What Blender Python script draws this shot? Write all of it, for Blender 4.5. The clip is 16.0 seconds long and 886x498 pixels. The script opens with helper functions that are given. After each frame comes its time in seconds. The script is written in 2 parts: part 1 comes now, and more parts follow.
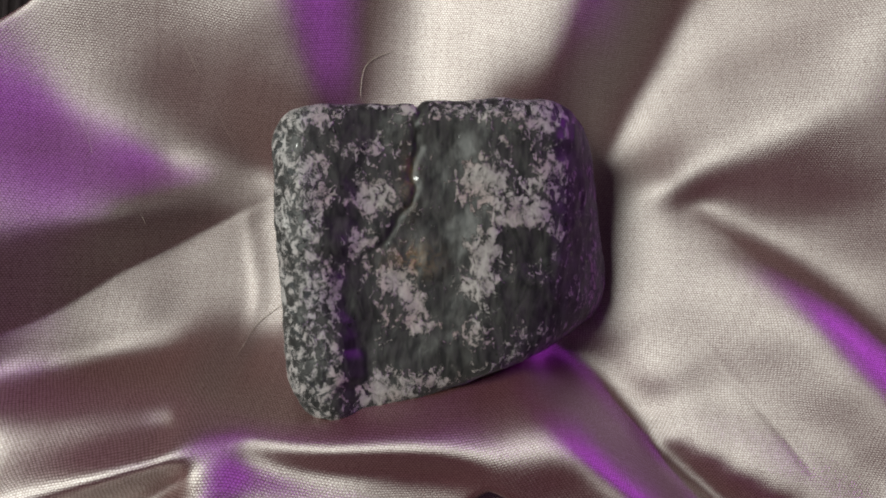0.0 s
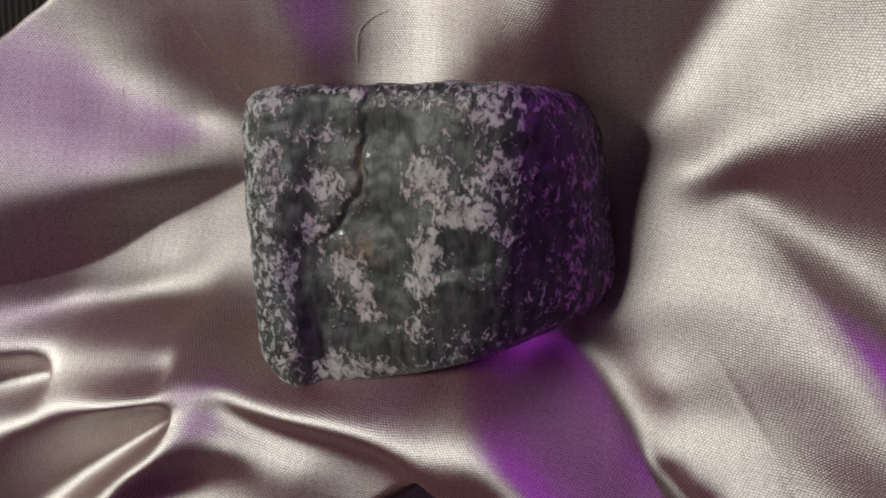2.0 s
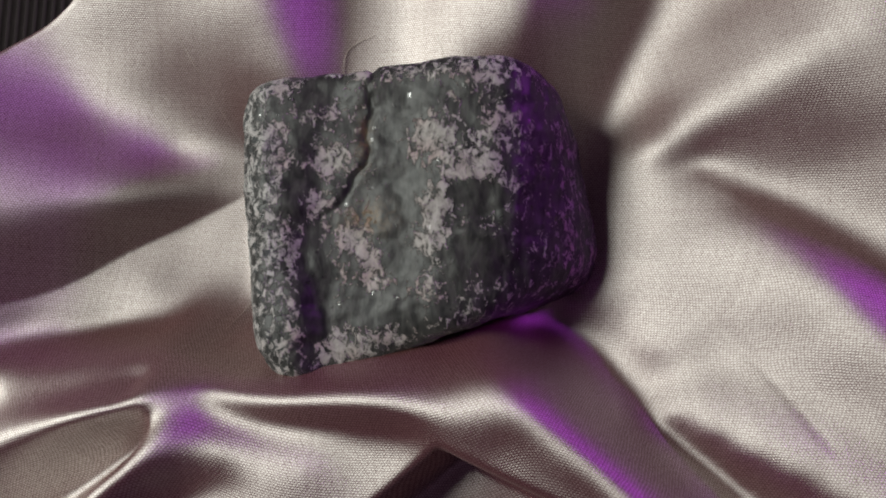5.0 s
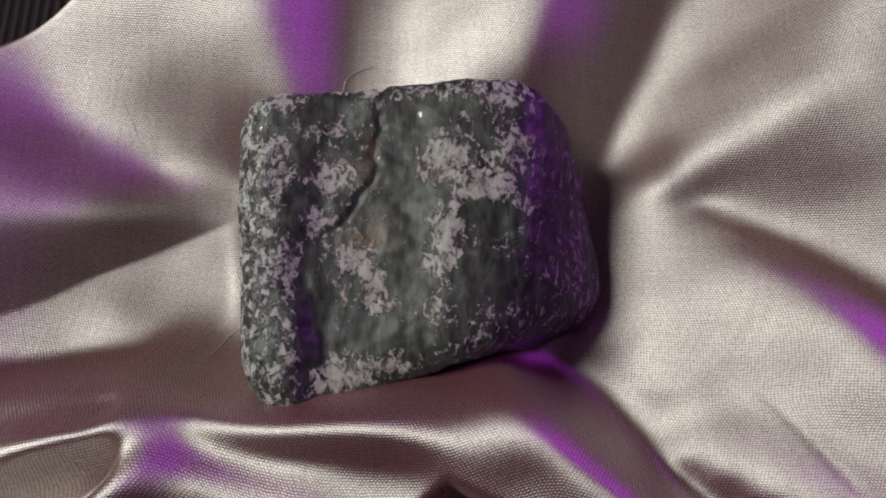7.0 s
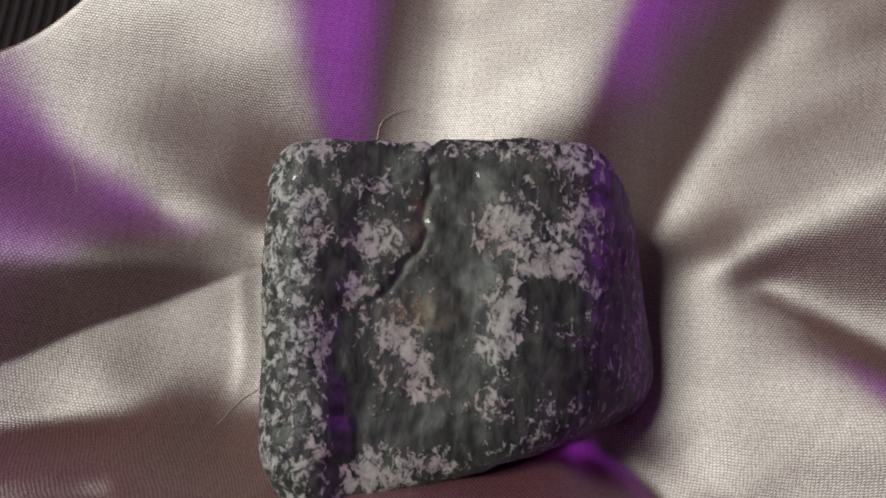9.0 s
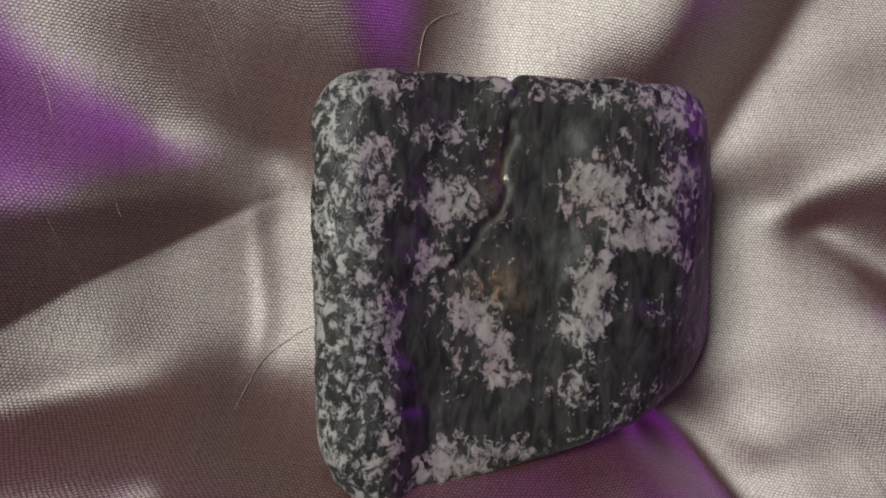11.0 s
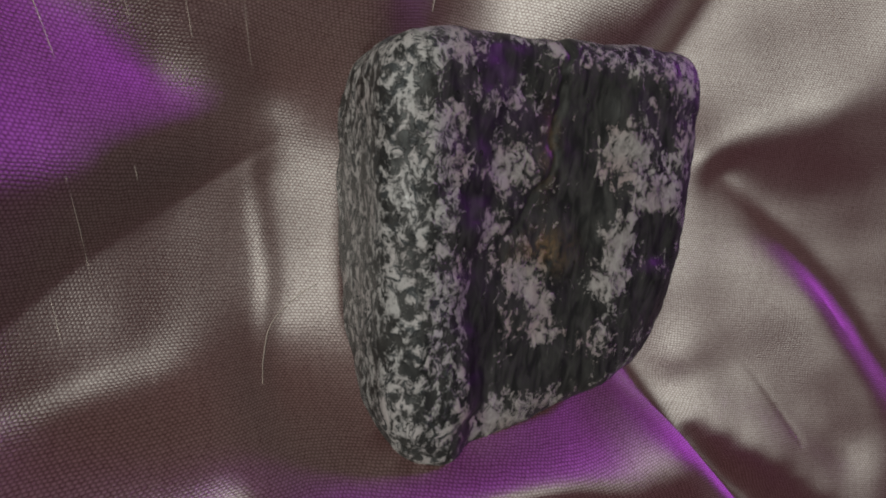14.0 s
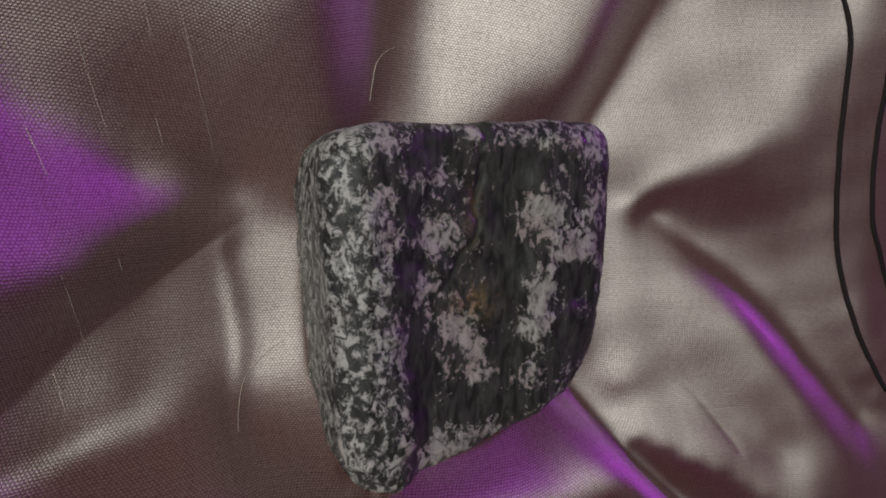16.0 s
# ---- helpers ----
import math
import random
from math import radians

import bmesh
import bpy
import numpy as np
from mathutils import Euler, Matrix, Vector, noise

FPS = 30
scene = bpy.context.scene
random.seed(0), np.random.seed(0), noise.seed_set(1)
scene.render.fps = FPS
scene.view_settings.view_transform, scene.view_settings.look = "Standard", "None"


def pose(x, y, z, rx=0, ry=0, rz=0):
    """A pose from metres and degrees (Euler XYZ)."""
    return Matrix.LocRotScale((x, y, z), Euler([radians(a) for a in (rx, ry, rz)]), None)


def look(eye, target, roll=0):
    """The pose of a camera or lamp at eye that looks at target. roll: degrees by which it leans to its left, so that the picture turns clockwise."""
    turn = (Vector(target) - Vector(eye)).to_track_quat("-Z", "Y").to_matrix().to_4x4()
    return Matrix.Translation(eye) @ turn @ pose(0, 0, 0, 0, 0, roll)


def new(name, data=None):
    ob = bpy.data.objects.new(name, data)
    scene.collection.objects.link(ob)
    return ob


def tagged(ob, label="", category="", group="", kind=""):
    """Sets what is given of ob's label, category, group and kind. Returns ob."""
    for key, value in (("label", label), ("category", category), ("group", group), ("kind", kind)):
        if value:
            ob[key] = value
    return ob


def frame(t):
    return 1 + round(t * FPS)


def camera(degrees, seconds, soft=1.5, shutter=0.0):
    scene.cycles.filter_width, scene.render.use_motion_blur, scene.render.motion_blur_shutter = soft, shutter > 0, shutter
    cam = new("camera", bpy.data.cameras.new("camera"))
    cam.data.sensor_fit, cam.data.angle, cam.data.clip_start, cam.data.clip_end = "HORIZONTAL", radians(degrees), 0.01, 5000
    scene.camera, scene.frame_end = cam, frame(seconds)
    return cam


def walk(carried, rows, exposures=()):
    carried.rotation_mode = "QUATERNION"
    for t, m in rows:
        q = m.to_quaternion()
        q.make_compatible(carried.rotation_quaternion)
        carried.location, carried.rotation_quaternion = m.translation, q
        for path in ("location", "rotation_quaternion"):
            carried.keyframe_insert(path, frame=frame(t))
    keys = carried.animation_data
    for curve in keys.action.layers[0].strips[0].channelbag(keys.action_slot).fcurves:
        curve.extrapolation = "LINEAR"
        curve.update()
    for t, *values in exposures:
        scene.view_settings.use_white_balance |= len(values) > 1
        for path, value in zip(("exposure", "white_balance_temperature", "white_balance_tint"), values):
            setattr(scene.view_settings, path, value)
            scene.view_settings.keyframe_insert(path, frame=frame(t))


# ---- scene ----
cam = camera(60.19, 16.0, soft=2.0)
PATH = [
    (0.0, 0.00000, 0.00000, 0.14500, -0.000, 0.000, -0.000),
    (0.5, 0.01334, -0.00165, 0.13675, -1.189, 5.793, -2.161),
    (1.0, 0.03350, 0.01665, 0.13528, -9.564, 12.361, -0.305),
    (1.5, 0.04391, 0.02942, 0.12588, -12.312, 18.333, 2.611),
    (2.0, 0.06136, 0.02911, 0.12194, -12.855, 25.127, 1.301),
    (2.5, 0.06467, 0.02371, 0.11394, -13.005, 28.737, -0.014),
    (3.0, 0.06393, 0.01399, 0.11841, -10.288, 29.422, 0.672),
    (3.5, 0.05221, -0.00325, 0.13088, -1.353, 27.338, 4.427),
    (4.0, 0.04619, -0.00785, 0.13447, 3.794, 21.977, 4.992),
    (4.5, 0.04296, -0.01367, 0.14443, 3.937, 17.945, 0.769),
    (4.7, 0.04174, -0.01852, 0.14048, 4.443, 16.264, -1.178),
    (6.8, 0.02607, -0.02924, 0.13612, 12.764, 8.411, -0.963),
    (7.0, 0.02440, -0.03372, 0.13318, 13.404, 8.368, -0.231),
    (7.5, 0.01811, -0.02989, 0.13239, 13.472, 4.206, 2.149),
    (8.0, 0.01728, -0.02991, 0.13364, 14.815, 2.629, 2.735),
    (8.5, 0.01713, -0.02894, 0.13372, 14.612, 2.829, 2.623),
    (8.7, 0.01361, -0.02537, 0.12848, 14.756, 4.210, 2.457),
    (10.8, -0.02369, -0.00547, 0.11075, 2.555, -8.775, 2.628),
    (11.0, -0.02181, 0.00212, 0.10920, 0.077, -5.415, 2.932),
    (11.5, -0.03184, 0.00997, 0.11311, -4.863, -4.277, 0.755),
    (12.0, -0.04060, 0.01058, 0.11711, -4.868, -8.255, 1.518),
    (12.5, -0.04708, 0.01148, 0.10676, -5.841, -12.544, 2.361),
    (13.0, -0.05200, 0.01192, 0.09172, -7.530, -20.945, 3.612),
    (13.5, -0.05599, 0.01222, 0.09041, -8.815, -26.139, 3.600),
    (14.0, -0.06418, 0.01128, 0.09511, -9.886, -26.985, 4.591),
    (14.5, -0.06187, 0.01539, 0.09905, -8.743, -28.233, 3.739),
    (15.0, -0.06100, 0.01771, 0.10265, -7.372, -28.054, 2.019),
    (15.5, -0.06092, 0.01871, 0.10759, -6.941, -27.456, 1.179),
    (16.0, -0.06343, 0.01983, 0.11372, -6.908, -27.127, 0.950),
]
walk(cam, [(t, pose(x, y, z, rx, ry, rz)) for t, x, y, z, rx, ry, rz in PATH], [(0, 0.2), (1, 0.2), (2.5, 0.1), (3.5, 0.0), (4.7, 0.15), (7, 0.15), (8.7, 0.12), (11, -0.05), (13, -0.25), (14, -0.36), (16, -0.3)])


# ---- light ----
def area_lamp(name, place, target, size, power, colour):
    data = bpy.data.lights.new(name, "AREA")
    data.shape, data.size, data.energy, data.color = "DISK", size, power, colour
    ob = new(name, data)
    ob.matrix_world = look(place, target)
    return ob


world = bpy.data.worlds.new("world")
world.use_nodes = True
world.node_tree.nodes["Background"].inputs[0].default_value = (0.065, 0.036, 0.062, 1)
world.node_tree.nodes["Background"].inputs[1].default_value = 0.7
scene.world = world
area_lamp("white_room_light", (-0.40, 0.155, 0.605), (0.0, 0.0, 0.0), 0.30, 6.1, (0.955, 1.0, 0.925))
area_lamp("purple_led_light", (0.71, 0.34, 0.11), (0.0, 0.0, 0.0), 0.13, 2.2, (0.60, 0.04, 1.0))


# ---- materials ----
class Nodes:
    """Short hand for wiring a material."""

    def __init__(self, name):
        self.mat = bpy.data.materials.new(name)
        self.mat.use_nodes = True
        self.tree = self.mat.node_tree
        self.bsdf = self.tree.nodes["Principled BSDF"]
        self.out = self.tree.nodes["Material Output"]

    def add(self, kind, **inputs):
        node = self.tree.nodes.new("ShaderNode" + kind)
        for key, value in inputs.items():
            self.put(node.inputs[key.replace("_", " ")], value)
        return node

    def put(self, socket, value):
        if isinstance(value, bpy.types.NodeSocket):
            self.tree.links.new(value, socket)
        else:
            socket.default_value = value

    def math(self, op, a, b=0.0, c=0.0):
        node = self.tree.nodes.new("ShaderNodeMath")
        node.operation = op
        for i, v in enumerate((a, b, c)):
            self.put(node.inputs[i], v)
        return node.outputs[0]

    def scaled(self, vector, size):
        node = self.tree.nodes.new("ShaderNodeMapping")
        self.put(node.inputs["Vector"], vector)
        node.inputs["Scale"].default_value = size
        return node.outputs[0]

    def noise(self, vector, scale, detail=3.0, rough=0.55, distort=0.0):
        node = self.add("TexNoise", Vector=vector, Scale=scale, Detail=detail, Roughness=rough, Distortion=distort)
        return node.outputs["Fac"]

    def ramp(self, fac, *stops):
        node = self.add("ValToRGB", Fac=fac)
        while len(node.color_ramp.elements) < len(stops):
            node.color_ramp.elements.new(0.5)
        for e, (p, c) in zip(node.color_ramp.elements, stops):
            e.position = p
            e.color = (*c, 1) if isinstance(c, tuple) else (c, c, c, 1)
        return node.outputs[0]

    def mix(self, fac, a, b, blend="MIX"):
        node = self.tree.nodes.new("ShaderNodeMix")
        node.data_type, node.blend_type = "RGBA", blend
        self.put(node.inputs[0], fac)
        for i, v in ((6, a), (7, b)):
            self.put(node.inputs[i], (*v, 1) if isinstance(v, tuple) else v)
        return node.outputs[2]

    def bump(self, height, distance, strength=1.0, normal=None):
        node = self.add("Bump", Height=height, Distance=distance, Strength=strength)
        if normal is not None:
            self.put(node.inputs["Normal"], normal)
        return node.outputs[0]


def silk_material():
    """Slubbed plain-weave silk: taupe ground and a broad pale sheen."""
    n = Nodes("taupe_silk")
    place = n.add("TexCoord").outputs["UV"]
    wobble = n.add("TexNoise", Vector=place, Scale=60.0, Detail=2.0)
    bent = n.add("VectorMath")
    bent.operation = "MULTIPLY_ADD"
    n.put(bent.inputs[0], wobble.outputs["Color"])
    bent.inputs[1].default_value = (0.0012, 0.0012, 0.0)
    n.put(bent.inputs[2], place)
    uneven = n.add("TexNoise", Vector=place, Scale=420.0, Detail=1.0)
    jolt = n.add("VectorMath")
    jolt.operation = "MULTIPLY_ADD"
    n.put(jolt.inputs[0], uneven.outputs["Color"])
    jolt.inputs[1].default_value = (0.00045, 0.00045, 0.0)
    n.put(jolt.inputs[2], bent.outputs[0])
    axes = n.add("SeparateXYZ", Vector=jolt.outputs[0])
    row = n.math("DIVIDE", axes.outputs[1], 0.00043)
    column = n.math("DIVIDE", axes.outputs[0], 0.00056)
    shift = n.math("MULTIPLY", n.math("FLOOR", row), 0.5)
    across = n.math("ABSOLUTE", n.math("SINE", n.math("MULTIPLY", n.math("ADD", column, shift), math.pi)))
    along = n.math("ABSOLUTE", n.math("SINE", n.math("MULTIPLY", row, math.pi)))
    weave = n.math("MULTIPLY", n.math("POWER", across, 1.1), n.math("POWER", along, 1.2))
    slub_y = n.noise(n.scaled(place, (900, 40, 1)), 1.0, 2.0)
    slub_x = n.noise(n.scaled(place, (45, 1200, 1)), 1.0, 2.0)
    cloud = n.noise(place, 35.0, 4.0)
    grain = n.noise(n.scaled(place, (1500, 2100, 1)), 1.0, 2.0, 0.7)
    tone = n.math("MULTIPLY_ADD", weave, 0.60, n.math("MULTIPLY_ADD", slub_y, 0.16, n.math("MULTIPLY_ADD", slub_x, 0.14, n.math("MULTIPLY_ADD", grain, 0.7, -0.355))))
    ground = n.mix(tone, (0.116, 0.027, 0.026), (0.268, 0.080, 0.080))
    ground = n.mix(n.math("MULTIPLY", cloud, 0.3), ground, (0.078, 0.039, 0.031))
    sheen = n.mix(tone, (0.23, 0.185, 0.178), (1.0, 0.975, 0.93))
    height = n.math("ADD", weave, n.math("MULTIPLY_ADD", n.math("ADD", slub_x, slub_y), 0.3, n.math("MULTIPLY", grain, 0.9)))
    worn = n.ramp(n.noise(place, 90.0, 3.0), (0.35, 0.45), (0.65, 1.0))
    normal = n.bump(height, 0.000036, worn)
    dull = n.add("BsdfDiffuse", Color=ground, Normal=normal, Roughness=0.4)
    tangent = n.add("Tangent")
    tangent.direction_type, tangent.uv_map = "UV_MAP", "weave"
    gloss = n.add("BsdfAnisotropic", Color=sheen, Normal=normal, Roughness=0.60, Anisotropy=0.25, Rotation=0.25, Tangent=tangent.outputs[0])
    gloss.distribution = "BECKMANN"
    haze = n.add("BsdfAnisotropic", Color=sheen, Normal=normal, Roughness=0.72, Anisotropy=0.25, Rotation=0.25, Tangent=tangent.outputs[0])
    shine = n.add("MixShader", Fac=0.085)
    n.put(shine.inputs[1], gloss.outputs[0])
    n.put(shine.inputs[2], haze.outputs[0])
    both = n.add("MixShader", Fac=0.68)
    n.put(both.inputs[1], dull.outputs[0])
    n.put(both.inputs[2], shine.outputs[0])
    fuzz = n.add("BsdfSheen", Color=(0.95, 0.74, 0.76, 1), Roughness=0.55, Normal=normal)
    soft = n.add("MixShader", Fac=0.06)
    n.put(soft.inputs[1], both.outputs[0])
    n.put(soft.inputs[2], fuzz.outputs[0])
    n.put(n.out.inputs[0], soft.outputs[0])
    return n.mat


def stone_material():
    """Tumbled rock: dark grey ground mottled with pinkish white crystals."""
    n = Nodes("mottled_stone")
    place = n.add("TexCoord").outputs["Object"]
    pale = n.add("Attribute")
    pale.attribute_name = "pale"
    big = n.noise(n.scaled(place, (1.0, 0.8, 1.0)), 240.0, 4.0, 0.62, 0.5)
    small = n.noise(n.scaled(place, (1.0, 0.7, 1.0)), 740.0, 5.0, 0.68, 0.6)
    fine = n.noise(place, 2400.0, 2.0, 0.6)
    level = n.math("MULTIPLY_ADD", big, 0.36, n.math("MULTIPLY_ADD", small, 0.80, n.math("MULTIPLY", fine, 0.20)))
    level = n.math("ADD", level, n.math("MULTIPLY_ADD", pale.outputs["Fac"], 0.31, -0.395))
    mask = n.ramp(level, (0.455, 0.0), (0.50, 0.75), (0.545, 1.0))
    streak = n.noise(n.scaled(place, (1.0, 0.3, 0.6)), 700.0, 4.0, 0.6, 0.8)
    dark = n.mix(n.ramp(streak, (0.38, 0.0), (0.68, 1.0)), (0.009, 0.009, 0.009), (0.050, 0.048, 0.045))
    dark = n.mix(n.math("MULTIPLY", fine, 0.5), dark, (0.020, 0.019, 0.019))
    warm = n.noise(place, 140.0, 2.0)
    light = n.mix(n.ramp(warm, (0.4, 0.0), (0.65, 1.0)), (0.265, 0.242, 0.234), (0.255, 0.196, 0.192))
    light = n.mix(n.ramp(small, (0.38, 0.0), (0.60, 1.0)), (0.125, 0.108, 0.104), light)
    rim = n.add("Attribute")
    rim.attribute_name = "rim"
    flecks = n.math("MULTIPLY_ADD", rim.outputs["Fac"], 0.09, n.noise(place, 560.0, 5.0, 0.66, 0.9))
    light = n.mix(n.math("MULTIPLY", rim.outputs["Fac"], 0.45), light, (0.35, 0.345, 0.34))
    light = n.mix(n.ramp(flecks, (0.585, 0.0), (0.67, 1.0)), light, (0.026, 0.028, 0.030))
    rust = n.add("Attribute")
    rust.attribute_name = "rust"
    stain = n.math("MULTIPLY", rust.outputs["Fac"], n.ramp(small, (0.42, 0.0), (0.6, 1.0)))
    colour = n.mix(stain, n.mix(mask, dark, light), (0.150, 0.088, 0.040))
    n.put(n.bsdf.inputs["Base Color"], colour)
    # a few crystal faces catch the light
    chips = n.add("TexVoronoi", Vector=place, Scale=1500.0)
    glint = n.math("GREATER_THAN", n.add("SeparateColor", Color=chips.outputs["Color"]).outputs[0], 0.992)
    dullness = n.math("MULTIPLY_ADD", mask, 0.14, 0.46)
    n.put(n.bsdf.inputs["Roughness"], n.math("MULTIPLY_ADD", glint, -0.22, dullness))
    n.put(n.bsdf.inputs["Specular IOR Level"], n.math("MULTIPLY_ADD", glint, 0.4, n.math("MULTIPLY_ADD", mask, 0.05, 0.28)))
    height = n.math("MULTIPLY_ADD", big, 0.5, n.math("MULTIPLY_ADD", mask, 0.7, n.math("MULTIPLY", small, 0.5)))
    n.put(n.bsdf.inputs["Normal"], n.bump(height, 0.00020, 0.8))
    return n.mat


def plain_material(name, colour, rough, scale=30.0, vary=0.3, shine=0.12):
    n = Nodes(name)
    place = n.add("TexCoord").outputs["Object"]
    fac = n.noise(place, scale, 5.0)
    low = tuple(c * (1 - vary) for c in colour)
    n.put(n.bsdf.inputs["Base Color"], n.mix(fac, low, colour))
    n.bsdf.inputs["Roughness"].default_value = rough
    n.bsdf.inputs["Specular IOR Level"].default_value = shine
    n.put(n.bsdf.inputs["Normal"], n.bump(fac, 0.001, 0.3))
    return n.mat


SILK, STONE = silk_material(), stone_material()
SLUB = plain_material("pale_silk_yarn", (0.46, 0.39, 0.34), 0.45, 900.0, 0.2, 0.7)
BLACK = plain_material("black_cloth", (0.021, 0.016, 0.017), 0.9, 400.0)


# ---- shapes ----
def mesh_object(name, bm, material, parent=None, smooth=True):
    data = bpy.data.meshes.new(name)
    bm.to_mesh(data)
    bm.free()
    data.materials.append(material)
    if smooth:
        data.shade_smooth()
    ob = new(name, data)
    ob.parent = parent
    return ob


def step(a, b, v):
    """Smooth rise from 0 at a to 1 at b."""
    k = np.clip((v - a) / (b - a), 0, 1)
    return k * k * (3 - 2 * k)


def curve_through(points, each=10):
    """A smooth line through the points (Catmull-Rom)."""
    p = np.array(points, float)
    p = np.vstack([2 * p[0] - p[1], p, 2 * p[-1] - p[-2]])
    line = []
    for a, b, c, d in zip(p, p[1:], p[2:], p[3:]):
        for k in np.arange(each) / each:
            line.append(0.5 * (2 * b + (c - a) * k + (2 * a - 5 * b + 4 * c - d) * k * k + (3 * b - a - 3 * c + d) * k ** 3))
    line.append(p[-2])
    return np.array(line)


def beside(x, y, points):
    """Signed distance from a line (positive on its left) and how far along it, 0 to 1."""
    line = curve_through([q[:2] for q in points], 8)
    best, side, far = np.full(x.shape, 1e9), np.zeros(x.shape), np.zeros(x.shape)
    count = len(line) - 1
    for i in range(count):
        (ax, ay), (bx, by) = line[i], line[i + 1]
        dx, dy = bx - ax, by - ay
        k = np.clip(((x - ax) * dx + (y - ay) * dy) / (dx * dx + dy * dy), 0, 1)
        ex, ey = x - ax - k * dx, y - ay - k * dy
        d = np.hypot(ex, ey)
        nearer = d < best
        best = np.where(nearer, d, best)
        side = np.where(nearer, (dx * ey - dy * ex) / (math.hypot(dx, dy) * np.maximum(d, 1e-6)), side)
        far = np.where(nearer, (i + k) / count, far)
    return best, side, far


def fold(x, y, points, left, right, sharp=2.0):
    """A ridge (or groove) along a line of (x, y, height), with a width to each side."""
    d, side, far = beside(x, y, points)
    height = np.interp(far, np.linspace(0, 1, len(points)), [q[2] for q in points])
    wide = right + (left - right) * (0.5 + 0.5 * side)
    return height * np.exp(-(d / wide) ** sharp)


FOLDS = []


def held(*points, every=3.5):
    """A crest or a valley that holds the silk at its height: (x, y, z) in millimetres."""
    line = curve_through(points, 24)
    far = np.concatenate([[0], np.cumsum(np.linalg.norm(np.diff(line, axis=0), axis=1))])
    count = max(2, round(far[-1] / every))
    FOLDS.append(np.stack([np.interp(np.linspace(0, far[-1], count), far, line[:, i]) for i in range(3)], -1))


def lay_folds():
    """The crests and valleys of the silk round the stone."""
    # left of the stone: a valley that points at it, a tongue above that and the flank that falls towards it
    held((-34, 10, -11), (-44, 5.5, -6), (-51, 1.5, -2), (-60, -4, 3.5), (-75, -14, 14), (-88, -18, 24.5), (-100, -20, 36))
    held((-46, 9, -4), (-55, 6, 4.5), (-62, 4.5, 10), (-72, 3, 18), (-86, -3, 30))
    held((-76, 45, 14), (-73, 35, 10), (-70, 27, 7.5), (-61, 21.5, 2.8), (-53, 17.5, -2))
    held((-93, 34, 28), (-90, 22, 30), (-91, 8, 34))
    held((-36, 9, -11), (-38, 2, -10), (-37.3, -8, -9), (-37, -16, -6.5), (-38, -22, 0))
    held((-56, -12.5, 1.6), (-66, -16.5, 7), (-77, -22, 14), (-86, -24, 22.5), (-98, -27, 36), (-112, -29, 47), every=4)
    held((-112, 12, 50), (-125, -10, 57), (-160, -20, 66), every=14)
    held((-70, -21, 9), (-61, -20.5, 5.2), (-52, -20.3, 3.5))
    # above the stone
    held((-37, 16, -10), (-40, 22, -5), (-43, 30, 1.5), (-46, 42, 9), (-50, 55, 14), (-54, 75, 18), every=6)
    held((-25, 27, 0), (-26, 35, 4), (-28, 46, 8.5), (-31, 78, 17))
    held((-16.5, 28, -5.3), (-15.5, 34, -4.8), (-14.5, 44, -4.3), (-13.5, 60, -2.5), (-11, 86, 1.5))
    held((-4, 30, -8.3), (-3.5, 38, -8), (-2, 55, -7), (2, 86, -4.5), every=6)
    held((7, 29, -5), (9, 38, -2), (12, 50, 0), (20, 86, 4.5), every=6)
    held((15, 27, -6), (20, 31, -2.5), (23.5, 38, 0.5), (27, 47, 2.5), (35, 65, 5), (49, 90, 8))
    # right of the stone: a deep valley, a pale tongue, a wedge and a long pleat
    held((34.5, 10, -18), (37, 20, -20.5), (40.5, 30, -20), (45.5, 41, -18), (51.5, 51, -16), (63.5, 70, -13), (77.5, 90, -11))
    held((45, 12, -12), (52, 16, -11), (62, 19, -7.2), (71, 25, -2.8), (79, 38, -0.5), (87, 52, 1.5), (102, 80, 4))
    held((50, 8, -13.6), (57, 3, -12.2), (64, -3.5, -9), (70, -10.5, -5.8), (76, -18.5, -2.8), (86, -31, 0.5), (104, -48, 2), (130, -75, 3))
    held((54, 9.5, -14.2), (61, 5, -13.2), (68, 0, -12.2), (76, -5.5, -11), (85, -12, -9.3), (98, -24, -6.8), (116, -42, -4.5))
    held((92, 60, 4.5), (93, 44, 3), (95, 20, -1), (98, 3, -3), (110, -21, -3), (125, -45, -2), every=8)
    held((120, 60, 7), (130, 0, -5), (150, -40, -4), every=14)
    held((44, -10, -11.5), (53, -16, -8.8), (62, -21.5, -6.4), (70, -28, -4))
    held((44, -26, -10), (54, -29, -8.2), (63, -31, -6.2), (71, -36, -3.8), (84, -46, 0), every=5)
    held((45, -38, -7.5), (58, -45, -3.5), (70, -51, -0.5), (88, -62, 4), every=6)
    held((34, 2, -16.5), (33.5, -8, -15), (30, -17, -13.5))
    # the heap along the lower edge of the stone
    held((-110, -38, 50), (-94, -33, 34), (-83, -30.3, 25), (-70, -27.7, 18.5), (-63, -27, 17), (-54, -26.4, 15.8), (-44.5, -26.3, 15.5), (-39.5, -28.8, 18), (-31, -31, 18.2), (-18, -33, 18.5), (-6, -33.5, 18.5), (5, -35, 18.5), (14, -38, 18), (22, -41.5, 16.5), (34, -51, 15), (52, -70, 14))
    held((-31, -27.3, 9), (-20, -29, 11.5), (-10, -28.5, 12), (0, -26.5, 9.5), (8, -24, 5))
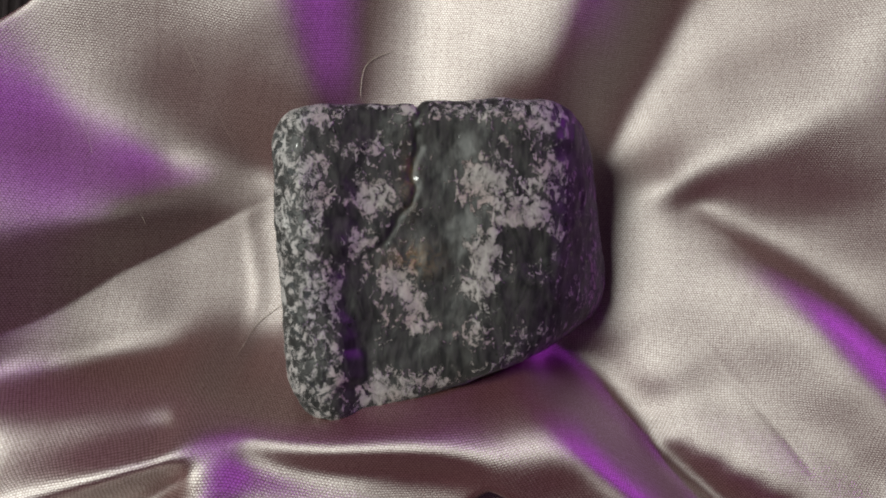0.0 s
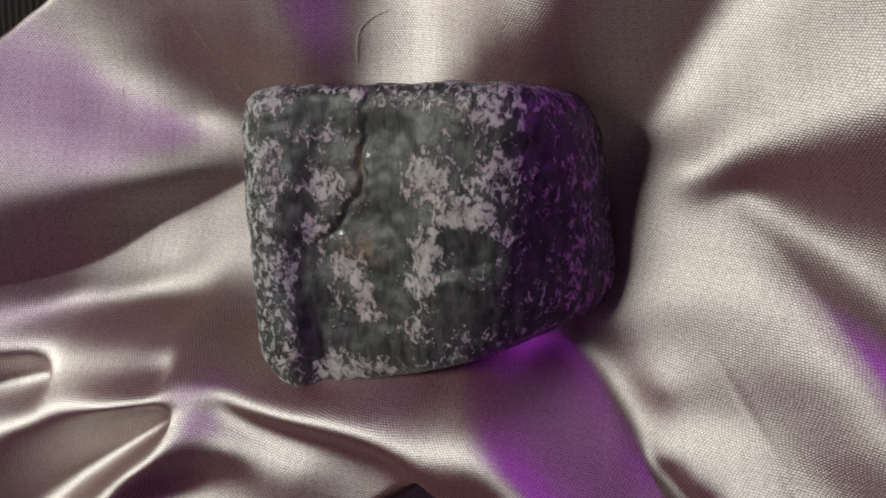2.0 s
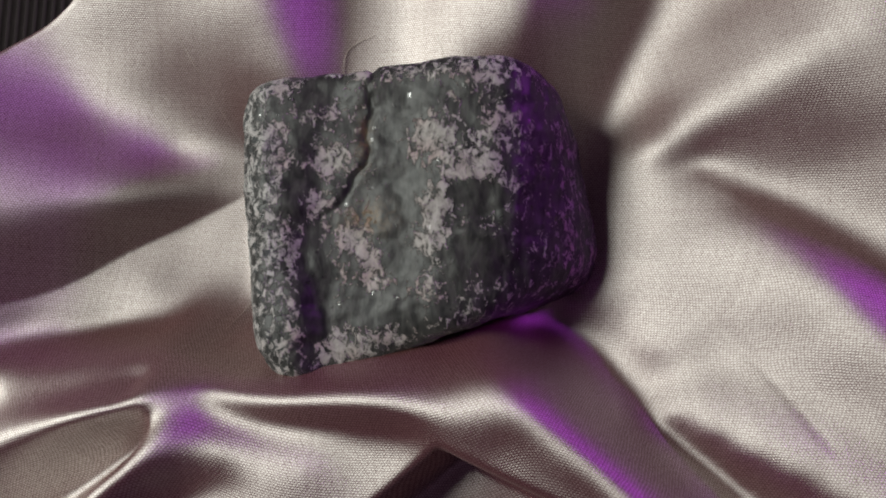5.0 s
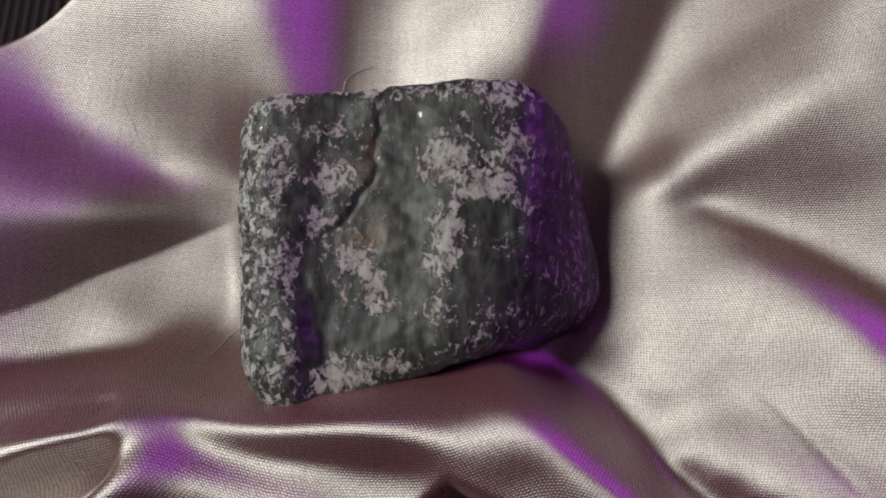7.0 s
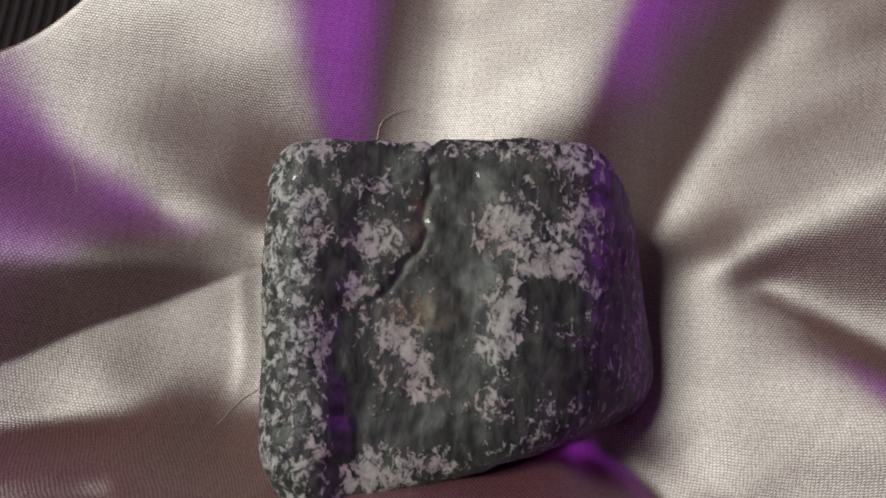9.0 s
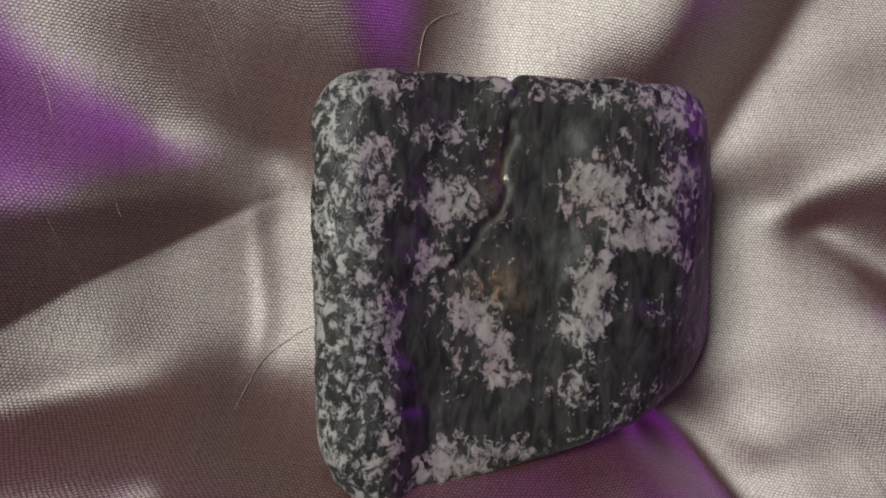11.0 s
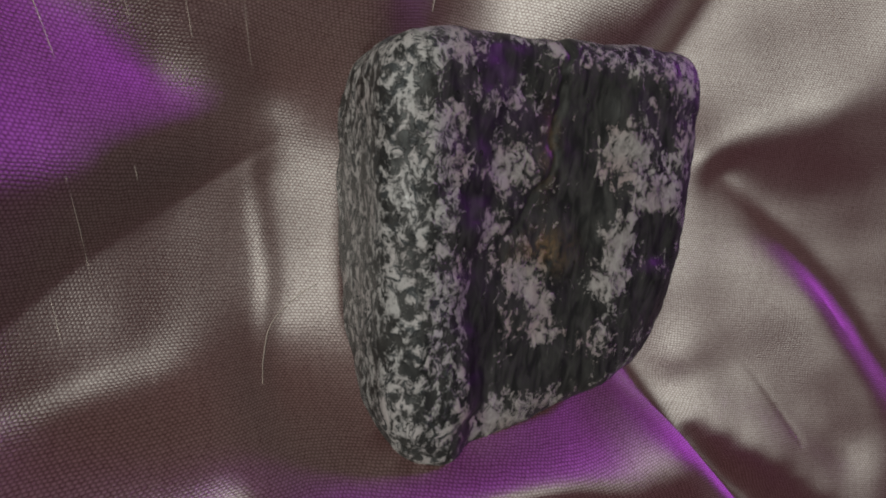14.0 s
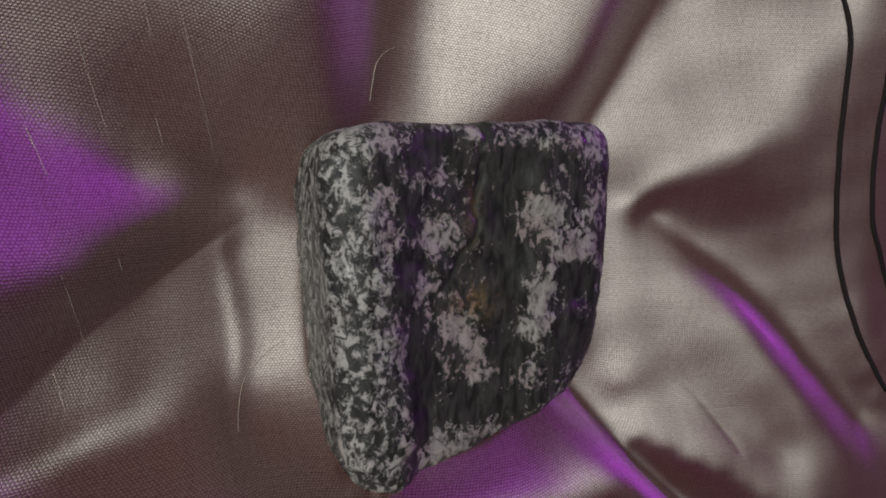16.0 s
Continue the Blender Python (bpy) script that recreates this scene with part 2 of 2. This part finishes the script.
    held((12, -21.7, 3), (16.5, -23.5, 4.2), (23, -28.6, 7.6), (30, -35.2, 9.2), (37.5, -42.3, 10), (49.5, -53.5, 10.5), (73, -79, 11))
    held((20.5, -22.5, -10), (26, -27.3, -6.5), (33, -34, -5.2), (41, -41.5, -5), (52, -51, -5), (66, -64, -3), (88, -84, 0))
    held((-110, -45, 42), (-96, -40.5, 27), (-86, -38, 21), (-77, -36, 19.5))
    held((-72, -33, 22.5), (-60, -32.2, 21.6), (-50, -31, 20), (-46, -30.5, 17.5))
    held((-115, -57, 44), (-90, -47.5, 31), (-67, -40, 27.5), (-52, -35.8, 26.8), (-42.5, -32.8, 24.6), (-39.6, -33.6, 22.4), (-39, -35.5, 23.2), (-41, -40.5, 26), (-49, -47, 27), (-59, -56, 28), (-76, -70, 29), (-97, -90, 30), every=2)
    held((-42.5, -37, 19), (-47.5, -42.3, 15), (-54, -48, 15.5), (-63, -55.5, 19), (-76, -66, 23), (-92, -79, 27), every=2.5)
    held((-100, -60, 37), (-78, -50.5, 26.5), (-64, -45, 21.5), (-55, -41.5, 18), every=5)
    held((-33, -34.2, 18.2), (-29.5, -35.9, 17.3), (-24, -37, 16.3), (-12, -37.5, 15), (0, -38.5, 14.5), (7, -40.5, 16), every=2.5)
    held((-33, -39.5, 21.5), (-24, -42, 18.5), (-15, -44, 16.5))
    held((-46, -54, 22), (-38, -48.5, 20), (-29, -47.5, 18.5))
    held((-34, -62, 22), (-23, -57, 19.5), (-11, -48, 15.5))
    held((-40, -95, 14), (0, -95, 6), (40, -92, 10), (90, -95, 4), every=14)


def cloth_height(x, y):
    """Height of the silk, all in millimetres: it hangs from its crests and is drawn down into its valleys, with rounded bends."""
    p = np.concatenate(FOLDS)
    count, soft = len(p), 2.6
    bend = lambda ax, ay, bx, by: -np.sqrt((ax - bx) ** 2 + (ay - by) ** 2 + soft ** 2)
    m = np.zeros((count + 3, count + 3))
    m[:count, :count] = bend(p[:, None, 0], p[:, None, 1], p[None, :, 0], p[None, :, 1]) + 0.5 * np.eye(count)
    m[:count, count:] = np.stack([np.ones(count), p[:, 0], p[:, 1]], -1)
    m[count:, :count] = m[:count, count:].T
    pull = np.linalg.solve(m, np.concatenate([p[:, 2], np.zeros(3)]))
    z = pull[count] + pull[count + 1] * x + pull[count + 2] * y
    for (px, py, _), k in zip(p, pull):
        z += k * bend(x, y, px, py)
    # slack
    return z + 0.35 * np.sin(x / 9.0 + y / 14.0) * np.sin(y / 8.0 - x / 21.0) + 0.12 * np.sin(x / 3.1 - y / 4.7) * np.sin(y / 3.9 + x / 6.3)


def drop(x, y):
    """How far the silk falls away, at the gap in the heap and along its far edge."""
    hole = step(0, 5, np.minimum((-40.5 - y) + 0.82 * (x - 8), (-40.5 - y) - 0.46 * (x - 8)))
    edge = np.interp(x, (-180, -92, -80, -65, -20, 170), (-8, 23, 37, 50, 90, 260)) - y
    return 16 * hole + 110 * step(0, -9, edge)


def creases(x, y):
    """Small pleats that stay crisp."""
    z = fold(x, y, ((-39.5, 6, 0.2), (-38.2, -2, 0.45), (-37.2, -10, 0.5), (-39, -21, 0.4)), 2.0, 1.3)
    z += fold(x, y, ((-36, 10, -0.6), (-44, 5.5, -1.8), (-51, 1.5, -2.4), (-60, -4, -2.4), (-75, -14, -1.8), (-100, -20, -0.6)), 5.0, 6.0, 1.0)
    z += fold(x, y, ((54, 5, 0.03), (60, 1.2, 0.12), (69, -7.5, 0.18), (82, -21, 0.2)), 1.0, 1.0)
    z += fold(x, y, ((50, -15, 0), (56, -23, -0.2), (63, -32, -0.22), (71, -43, -0.2)), 0.8, 0.8)
    return z


def softened(z, reach):
    """Cloth takes no kink: an even blur over a few cells."""
    k = np.exp(-0.5 * (np.arange(-2 * reach, 2 * reach + 1) / reach) ** 2)
    k /= k.sum()
    for axis in (0, 1):
        pad = [(2 * reach, 2 * reach) if a == axis else (0, 0) for a in (0, 1)]
        wide = np.pad(z, pad, "edge")
        z = sum(w * np.take(wide, np.arange(i, i + z.shape[axis]), axis) for i, w in enumerate(k))
    return z


SURFACE = []


def silk_cloth():
    xs, ys = np.arange(-175, 165.1, 0.6), np.arange(-105, 90.1, 0.6)
    x, y = np.meshgrid(xs, ys)
    lay_folds()
    z = cloth_height(x, y)
    smooth = softened(z, 6)
    z = z - drop(x, y)
    # hollow in which the stone sits
    inside = step(6, 0, np.hypot(np.maximum(np.abs(x - 1) - 22, 0), np.maximum(np.abs(y - 3) - 16, 0)))
    z = z * (1 - inside) - 14.0 * inside
    z = softened(z, 1) + creases(x, y)
    verts = np.stack([x, y, z], -1).reshape(-1, 3) / 1000
    SURFACE.append(verts)
    rows, cols = x.shape
    a = (np.arange(rows - 1)[:, None] * cols + np.arange(cols - 1)[None]).reshape(-1)
    faces = np.stack([a, a + 1, a + cols + 1, a + cols], -1)
    # the hems hang no lower than the table
    faces = faces[(z.reshape(-1)[faces] > -32).all(1)]
    data = bpy.data.meshes.new("silk_cloth")
    data.from_pydata(verts.tolist(), [], faces.tolist())
    uv = data.uv_layers.new(name="weave")
    c, k = math.cos(0.06), math.sin(0.06)
    # threads keep their length over the folds
    along_x, along_y = np.hypot(0.6, np.diff(smooth, axis=1)), np.hypot(0.6, np.diff(smooth, axis=0))
    u = np.cumsum(np.pad(along_x, ((0, 0), (1, 0))), 1)
    v = np.cumsum(np.pad(along_y, ((1, 0), (0, 0))), 0)
    u, v = u - u[:, 292:293], v - v[175:176]
    flat = np.stack([c * u - k * v, k * u + c * v], -1).reshape(-1, 2) / 1000
    loops = np.zeros(len(data.loops), int)
    data.loops.foreach_get("vertex_index", loops)
    uv.data.foreach_set("uv", flat[loops].reshape(-1))
    data.materials.append(SILK)
    data.shade_smooth()
    ob = new("silk_cloth", data)
    solid = ob.modifiers.new("thickness", "SOLIDIFY")
    solid.thickness, solid.offset = 0.0004, -1
    return tagged(ob, "crumpled taupe silk cloth with pale sheen, folded round the stone", "cloth")


def stone():
    """A tumbled block with rounded edges, a raised rim along one side and a fissure across its face."""
    n, m = 110, 50
    bm = bmesh.new()
    grid = {}

    def vert(i, j, k):
        key = (i, j, k)
        if key not in grid:
            grid[key] = bm.verts.new((2 * i / n - 1, 2 * j / n - 1, 2 * k / m - 1))
        return grid[key]

    for i in range(n):
        for j in range(n):
            bm.faces.new((vert(i, j, m), vert(i + 1, j, m), vert(i + 1, j + 1, m), vert(i, j + 1, m)))
            bm.faces.new((vert(i, j, 0), vert(i, j + 1, 0), vert(i + 1, j + 1, 0), vert(i + 1, j, 0)))
        for k in range(m):
            bm.faces.new((vert(i, 0, k), vert(i + 1, 0, k), vert(i + 1, 0, k + 1), vert(i, 0, k + 1)))
            bm.faces.new((vert(i, n, k), vert(i, n, k + 1), vert(i + 1, n, k + 1), vert(i + 1, n, k)))
            bm.faces.new((vert(0, i, k), vert(0, i, k + 1), vert(0, i + 1, k + 1), vert(0, i + 1, k)))
            bm.faces.new((vert(n, i, k), vert(n, i + 1, k), vert(n, i + 1, k + 1), vert(n, i, k + 1)))
    verts = list(bm.verts)
    p = np.array([v.co for v in verts])
    # nine blunt sides, each by its heading, its tilt and its distance from the middle, worn round where they meet
    half, r = np.array([29.0, 27.0, 14.0]), 6.0
    p = p * half
    core = np.clip(p, r - half, half - r)
    out = p - core
    out /= np.maximum(np.linalg.norm(out, axis=1, keepdims=True), 1e-9)
    q = core + out * r
    sides = ((-0.3, 88.3, 14.4),
              (-0.0, -90.7, 14.7),
              (183.4, -7.5, 27.4),
              (-3.7, 37.0, 23.9),
              (92.9, -4.5, 25.5),
              (242.2, 9.7, 40.2),
              (-70.3, 0.5, 24.2),
              (14.9, -4.9, 34.6),
              (2.8, 4.8, 36.0))
    reach = 0
    for heading, tilt, far in sides:
        heading, tilt = math.radians(heading), math.radians(tilt)
        way = np.array([math.cos(heading) * math.cos(tilt), math.sin(heading) * math.cos(tilt), math.sin(tilt)])
        reach = reach + np.maximum(q @ way / far, 0) ** 9.2
    q = q / reach[:, None] ** (1 / 9.2)
    x, y, z = q[:, 0], q[:, 1], q[:, 2] - 1.87
    top = np.clip((z + 14.5) / 27, 0, 1)
    # raised rim on one side of the face, and the step of the fissure
    rim_x = -20 + 4.5 * step(12, -28, y) + 1.0 * np.sin(y * 0.31 + 1) + 0.5 * np.sin(y * 0.83) + 0.25 * np.sin(y * 1.9)
    face = step(0.55, 1.0, top)
    z += face * (1.6 + 0.7 * step(18, -12, y)) * (1 - 0.6 * step(-24, -29, x)) * step(rim_x + 2.5 + 5 * step(-6, 12, y), rim_x - 2.5 - 3 * step(-6, 12, y), x)
    z -= face * 1.3 * np.exp(-((x + 5) / 11) ** 4) * step(26, 18, y)
    crack_x = np.interp(y, [-30, -4, 1, 4, 8, 26], [-16, -16, -11, -8.6, -5.6, -4.2]) + 0.5 * np.sin(y * 0.8) + 0.2 * np.sin(y * 1.9)
    z += face * (0.3 * step(crack_x + 0.5, crack_x - 0.5, x) * step(-3, 2, y) - 0.6 * np.exp(-((x - crack_x) / 0.5) ** 2) * step(-4, 3, y))
    z -= face * 2.0 * step(5, 20, x) * step(-2, -15, y)
    z -= face * 0.3 * np.exp(-((y + 6.5 - 0.25 * x) / 0.9) ** 2) * step(7, 12, x) * step(21, 16, x)
    y = y - 0.9 * np.exp(-((x + 4.6) / 0.55) ** 2) * step(20, 23, y) * step(0.35, 0.6, top)
    z -= face * 0.45 * np.exp(-((x - 14) / 4.5) ** 4 - ((y - 0) / 4) ** 4)
    for vertex, a, b, c in zip(verts, x, y, z):
        vertex.co = (a / 1000, b / 1000, c / 1000)
    bm.normal_update()
    shifts = []
    for vertex in verts:
        c = vertex.co * 1000
        d = 0.45 * noise.fractal(c * 0.16, 1.0, 2.0, 3) + 0.07 * noise.fractal(c * 0.6 + Vector((9, 3, 1)), 1.0, 2.0, 3)
        shifts.append(vertex.co + vertex.normal * d / 1000)
    for vertex, c in zip(verts, shifts):
        vertex.co = c
    ob = mesh_object("stone", bm, STONE)
    # where the pale crystals gather
    co = np.zeros(len(ob.data.vertices) * 3)
    ob.data.vertices.foreach_get("co", co)
    x, y, z = co.reshape(-1, 3).T * 1000
    pale = 0.40 + 0.26 * step(rim_split(y) + 1.5, rim_split(y) - 1.5, x) + 0.22 * step(21, 25, y)
    bright = ((8, 12, 5, 5, 0.5), (13.8, 5.5, 4, 2.5, 0.75), (7, -1, 2.5, 5, 0.6), (6, -6.5, 4, 2, 0.5), (-12, 9, 3.5, 3.5, 0.42), (-13, 1, 4, 2.5, 0.3), (-8, -6, 3, 3, 0.45),
              (-5, -9, 3, 2, 0.42), (-3.5, -13.3, 3, 2.5, 0.55), (6.5, -14.2, 2.5, 3, 0.42), (18, 10, 3, 6, 0.35), (17, 22, 4, 3, 0.2), (-5, 22, 1.5, 4, 0.45), (-2.6, -23, 4, 2, 0.45),
              (-11, -25, 4, 2.5, 0.55), (-2, 3, 2, 3, 0.2), (-12, 18, 3, 3, 0.2))
    dull = ((-22, 18, 2.5, 3, -0.4), (-13.6, 22, 2.5, 2.5, -0.6), (2.7, 19, 5, 3.5, -0.5), (-1.5, 10, 2.5, 8, -0.42), (-2, -1, 2.5, 4, -0.3), (15, 1.3, 3.5, 3, -0.8), (14.5, -9, 5, 3.5, -0.55),
            (0.7, -10, 2.5, 4, -0.32), (-18.5, 2, 2, 6, -0.45), (-15, -14, 2.5, 8, -0.55), (-5.8, -18.3, 4, 3, -0.45), (9.6, -14, 2.5, 3, -0.3), (13.3, 14, 2, 2, -0.45), (2.5, 1, 2.5, 5, -0.35),
            (1, -18, 4, 2.5, -0.4), (-17.8, 13, 2, 3, -0.3))
    for cx, cy, sx, sy, k in bright + dull:
        pale = pale + k * np.exp(-(((x - cx) / sx) ** 2 + ((y - cy) / sy) ** 2) ** 1.4) * step(0, 7, z)
    # the far side is nearly bare dark rock, speckled along its edges
    pale = pale - 0.02 * step(18, 22, x) * step(10, 6, z) * step(-12, -7, y) * step(21, 15, y) + 0.15 * step(26, 30, x)
    # the shade in the fissure is put into the colour, darker along its groove
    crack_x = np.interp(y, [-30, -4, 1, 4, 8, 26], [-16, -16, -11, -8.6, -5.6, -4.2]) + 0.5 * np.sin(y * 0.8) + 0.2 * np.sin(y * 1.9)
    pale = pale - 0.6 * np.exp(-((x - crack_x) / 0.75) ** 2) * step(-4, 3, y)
    rust = 0.8 * np.exp(-((x + 5.5) / 4) ** 2 - ((y + 2) / 2.5) ** 2) + 0.4 * np.exp(-((x + 6) / 1.5) ** 2 - ((y - 12) / 5) ** 2)
    rim = np.clip(step(rim_split(y) - 1, rim_split(y) - 5, x) + 0.7 * step(21, 25, y) + 0.5 * step(19, 23, x) * step(2, 7, z), 0, 1)
    layer = ob.data.attributes.new("rim", "FLOAT", "POINT")
    layer.data.foreach_set("value", rim.astype(np.float32))
    layer = ob.data.attributes.new("rust", "FLOAT", "POINT")
    layer.data.foreach_set("value", rust.astype(np.float32))
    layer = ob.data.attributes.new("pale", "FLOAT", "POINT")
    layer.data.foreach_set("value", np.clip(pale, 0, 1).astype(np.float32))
    return tagged(ob, "tumbled mottled grey and white rock with a fissure on silk", "stone")


def on_cloth(x, y, lift):
    """A point on the silk above (x, y), in millimetres, raised by lift."""
    grid = SURFACE[0]
    gap = (grid[:, 0] - x / 1000) ** 2 + (grid[:, 1] - y / 1000) ** 2
    near = np.argpartition(gap, 4)[:4]
    share = 1 / (gap[near] + 1e-12)
    return Vector((x / 1000, y / 1000, float((grid[near, 2] * share).sum() / share.sum()) + lift / 1000))


def strand(name, line, thick, material, parent=None, ends=0.3, lift=0.0):
    """A thin round thread along a line over the silk, in millimetres."""
    places = [on_cloth(x, y, lift) for x, y in curve_through(line, 6)]
    bm = bmesh.new()
    rings = []
    for i, p in enumerate(places):
        way = (places[min(i + 1, len(places) - 1)] - places[max(i - 1, 0)]).normalized()
        side = way.cross(Vector((0, 0, 1))).normalized()
        up = side.cross(way)
        k = i / (len(places) - 1)
        r = thick / 2000 * (ends + (1 - ends) * math.sin(math.pi * k) ** 0.5)
        rings.append([bm.verts.new(p + (side * math.cos(a) + up * math.sin(a)) * r) for a in (0, 1.257, 2.513, 3.770, 5.027)])
    for a, b in zip(rings, rings[1:]):
        for i in range(5):
            bm.faces.new((a[i], a[(i + 1) % 5], b[(i + 1) % 5], b[i]))
    bm.faces.new(rings[0][::-1])
    bm.faces.new(rings[-1])
    return mesh_object(name, bm, material, parent)


def slub_threads(cloth):
    """Thick places in the yarn, and dark strands for the shade between layers near the hem."""
    lines = (((-62.6, 5.5), (-61.3, 0.2), (-59.8, -6.5)), ((-48.5, 42), (-47, 37.5), (-44.1, 29), (-40.1, 17.5)), ((-60.5, 38), (-58.2, 29.5), (-55.8, 22)),
             ((-52, 40), (-50.5, 34)), ((-66, 24), (-63.5, 17)), ((-72, -9), (-70, -16)), ((3, 40), (5, 34), (6, 30)), ((68, 44), (72, 38)), ((-70, 6), (-68, 0)),
             ((-56, 8), (-54.8, 3)), ((-64, -8), (-62.5, -14.5)), ((-50, 26), (-48.6, 21)), ((-30, 52), (-29, 44)), ((12, 46), (13.5, 39)), ((58, 40), (61.5, 34)))
    for line in lines:
        part = strand("slub_thread", line, 0.085, SLUB, cloth, 0.3, 0.0)
        part["label"] = "pale raised slub in the weave"
    # black strands laid on as the shade under overlapping layers
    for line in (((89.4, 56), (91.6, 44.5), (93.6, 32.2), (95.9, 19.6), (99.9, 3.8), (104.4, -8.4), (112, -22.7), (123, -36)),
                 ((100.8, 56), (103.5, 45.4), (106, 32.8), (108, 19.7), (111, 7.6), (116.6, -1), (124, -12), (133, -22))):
        part = strand("layer_shade_strand", line, 1.5, BLACK, cloth, 0.8, 0.1)
        part["label"] = "dark strand for the shade between overlapping layers of silk"


def lint_fibres():
    for line, label in ((((-39.5, -21), (-38.5, -18.3), (-36.7, -14.7), (-32.5, -11.3), (-30, -9.8)), "long pale lint fibre curled on the silk beside the stone"),
                        (((-16.1, 29.5), (-16, 31.8), (-15.3, 35.5), (-13, 37.9), (-9.9, 39.3)), "short pale lint fibre standing off the silk above the stone")):
        ob = strand("lint_fibre", line, 0.13, SLUB, None, 0.4, 0.25)
        tagged(ob, label, "fibre", group="lint on the silk")


def rim_split(y):
    return -20 + 4.0 * step(25, -28, y)


def ribbed_table():
    """Black corded cloth spread under the silk."""
    bm = bmesh.new()
    count, pitch = 300, 0.0030
    profile = []
    for i in range(count):
        x = (i - count / 2) * pitch
        profile += [(x, -0.0370), (x + 0.25 * pitch, -0.0352), (x + 0.5 * pitch, -0.0346), (x + 0.75 * pitch, -0.0352)]
    rows = [[bm.verts.new((x + 0.06 * y, y, z)) for x, z in profile] for y in np.linspace(-0.42, 0.42, 9)]
    for a, b in zip(rows, rows[1:]):
        for i in range(len(a) - 1):
            bm.faces.new((a[i], a[i + 1], b[i + 1], b[i]))
    ob = mesh_object("table_cover", bm, BLACK)
    return tagged(ob, "black corded table cover under the silk", "table cover", kind="structure")


ribbed_table()
cloth = silk_cloth()
stone()
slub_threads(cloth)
lint_fibres()
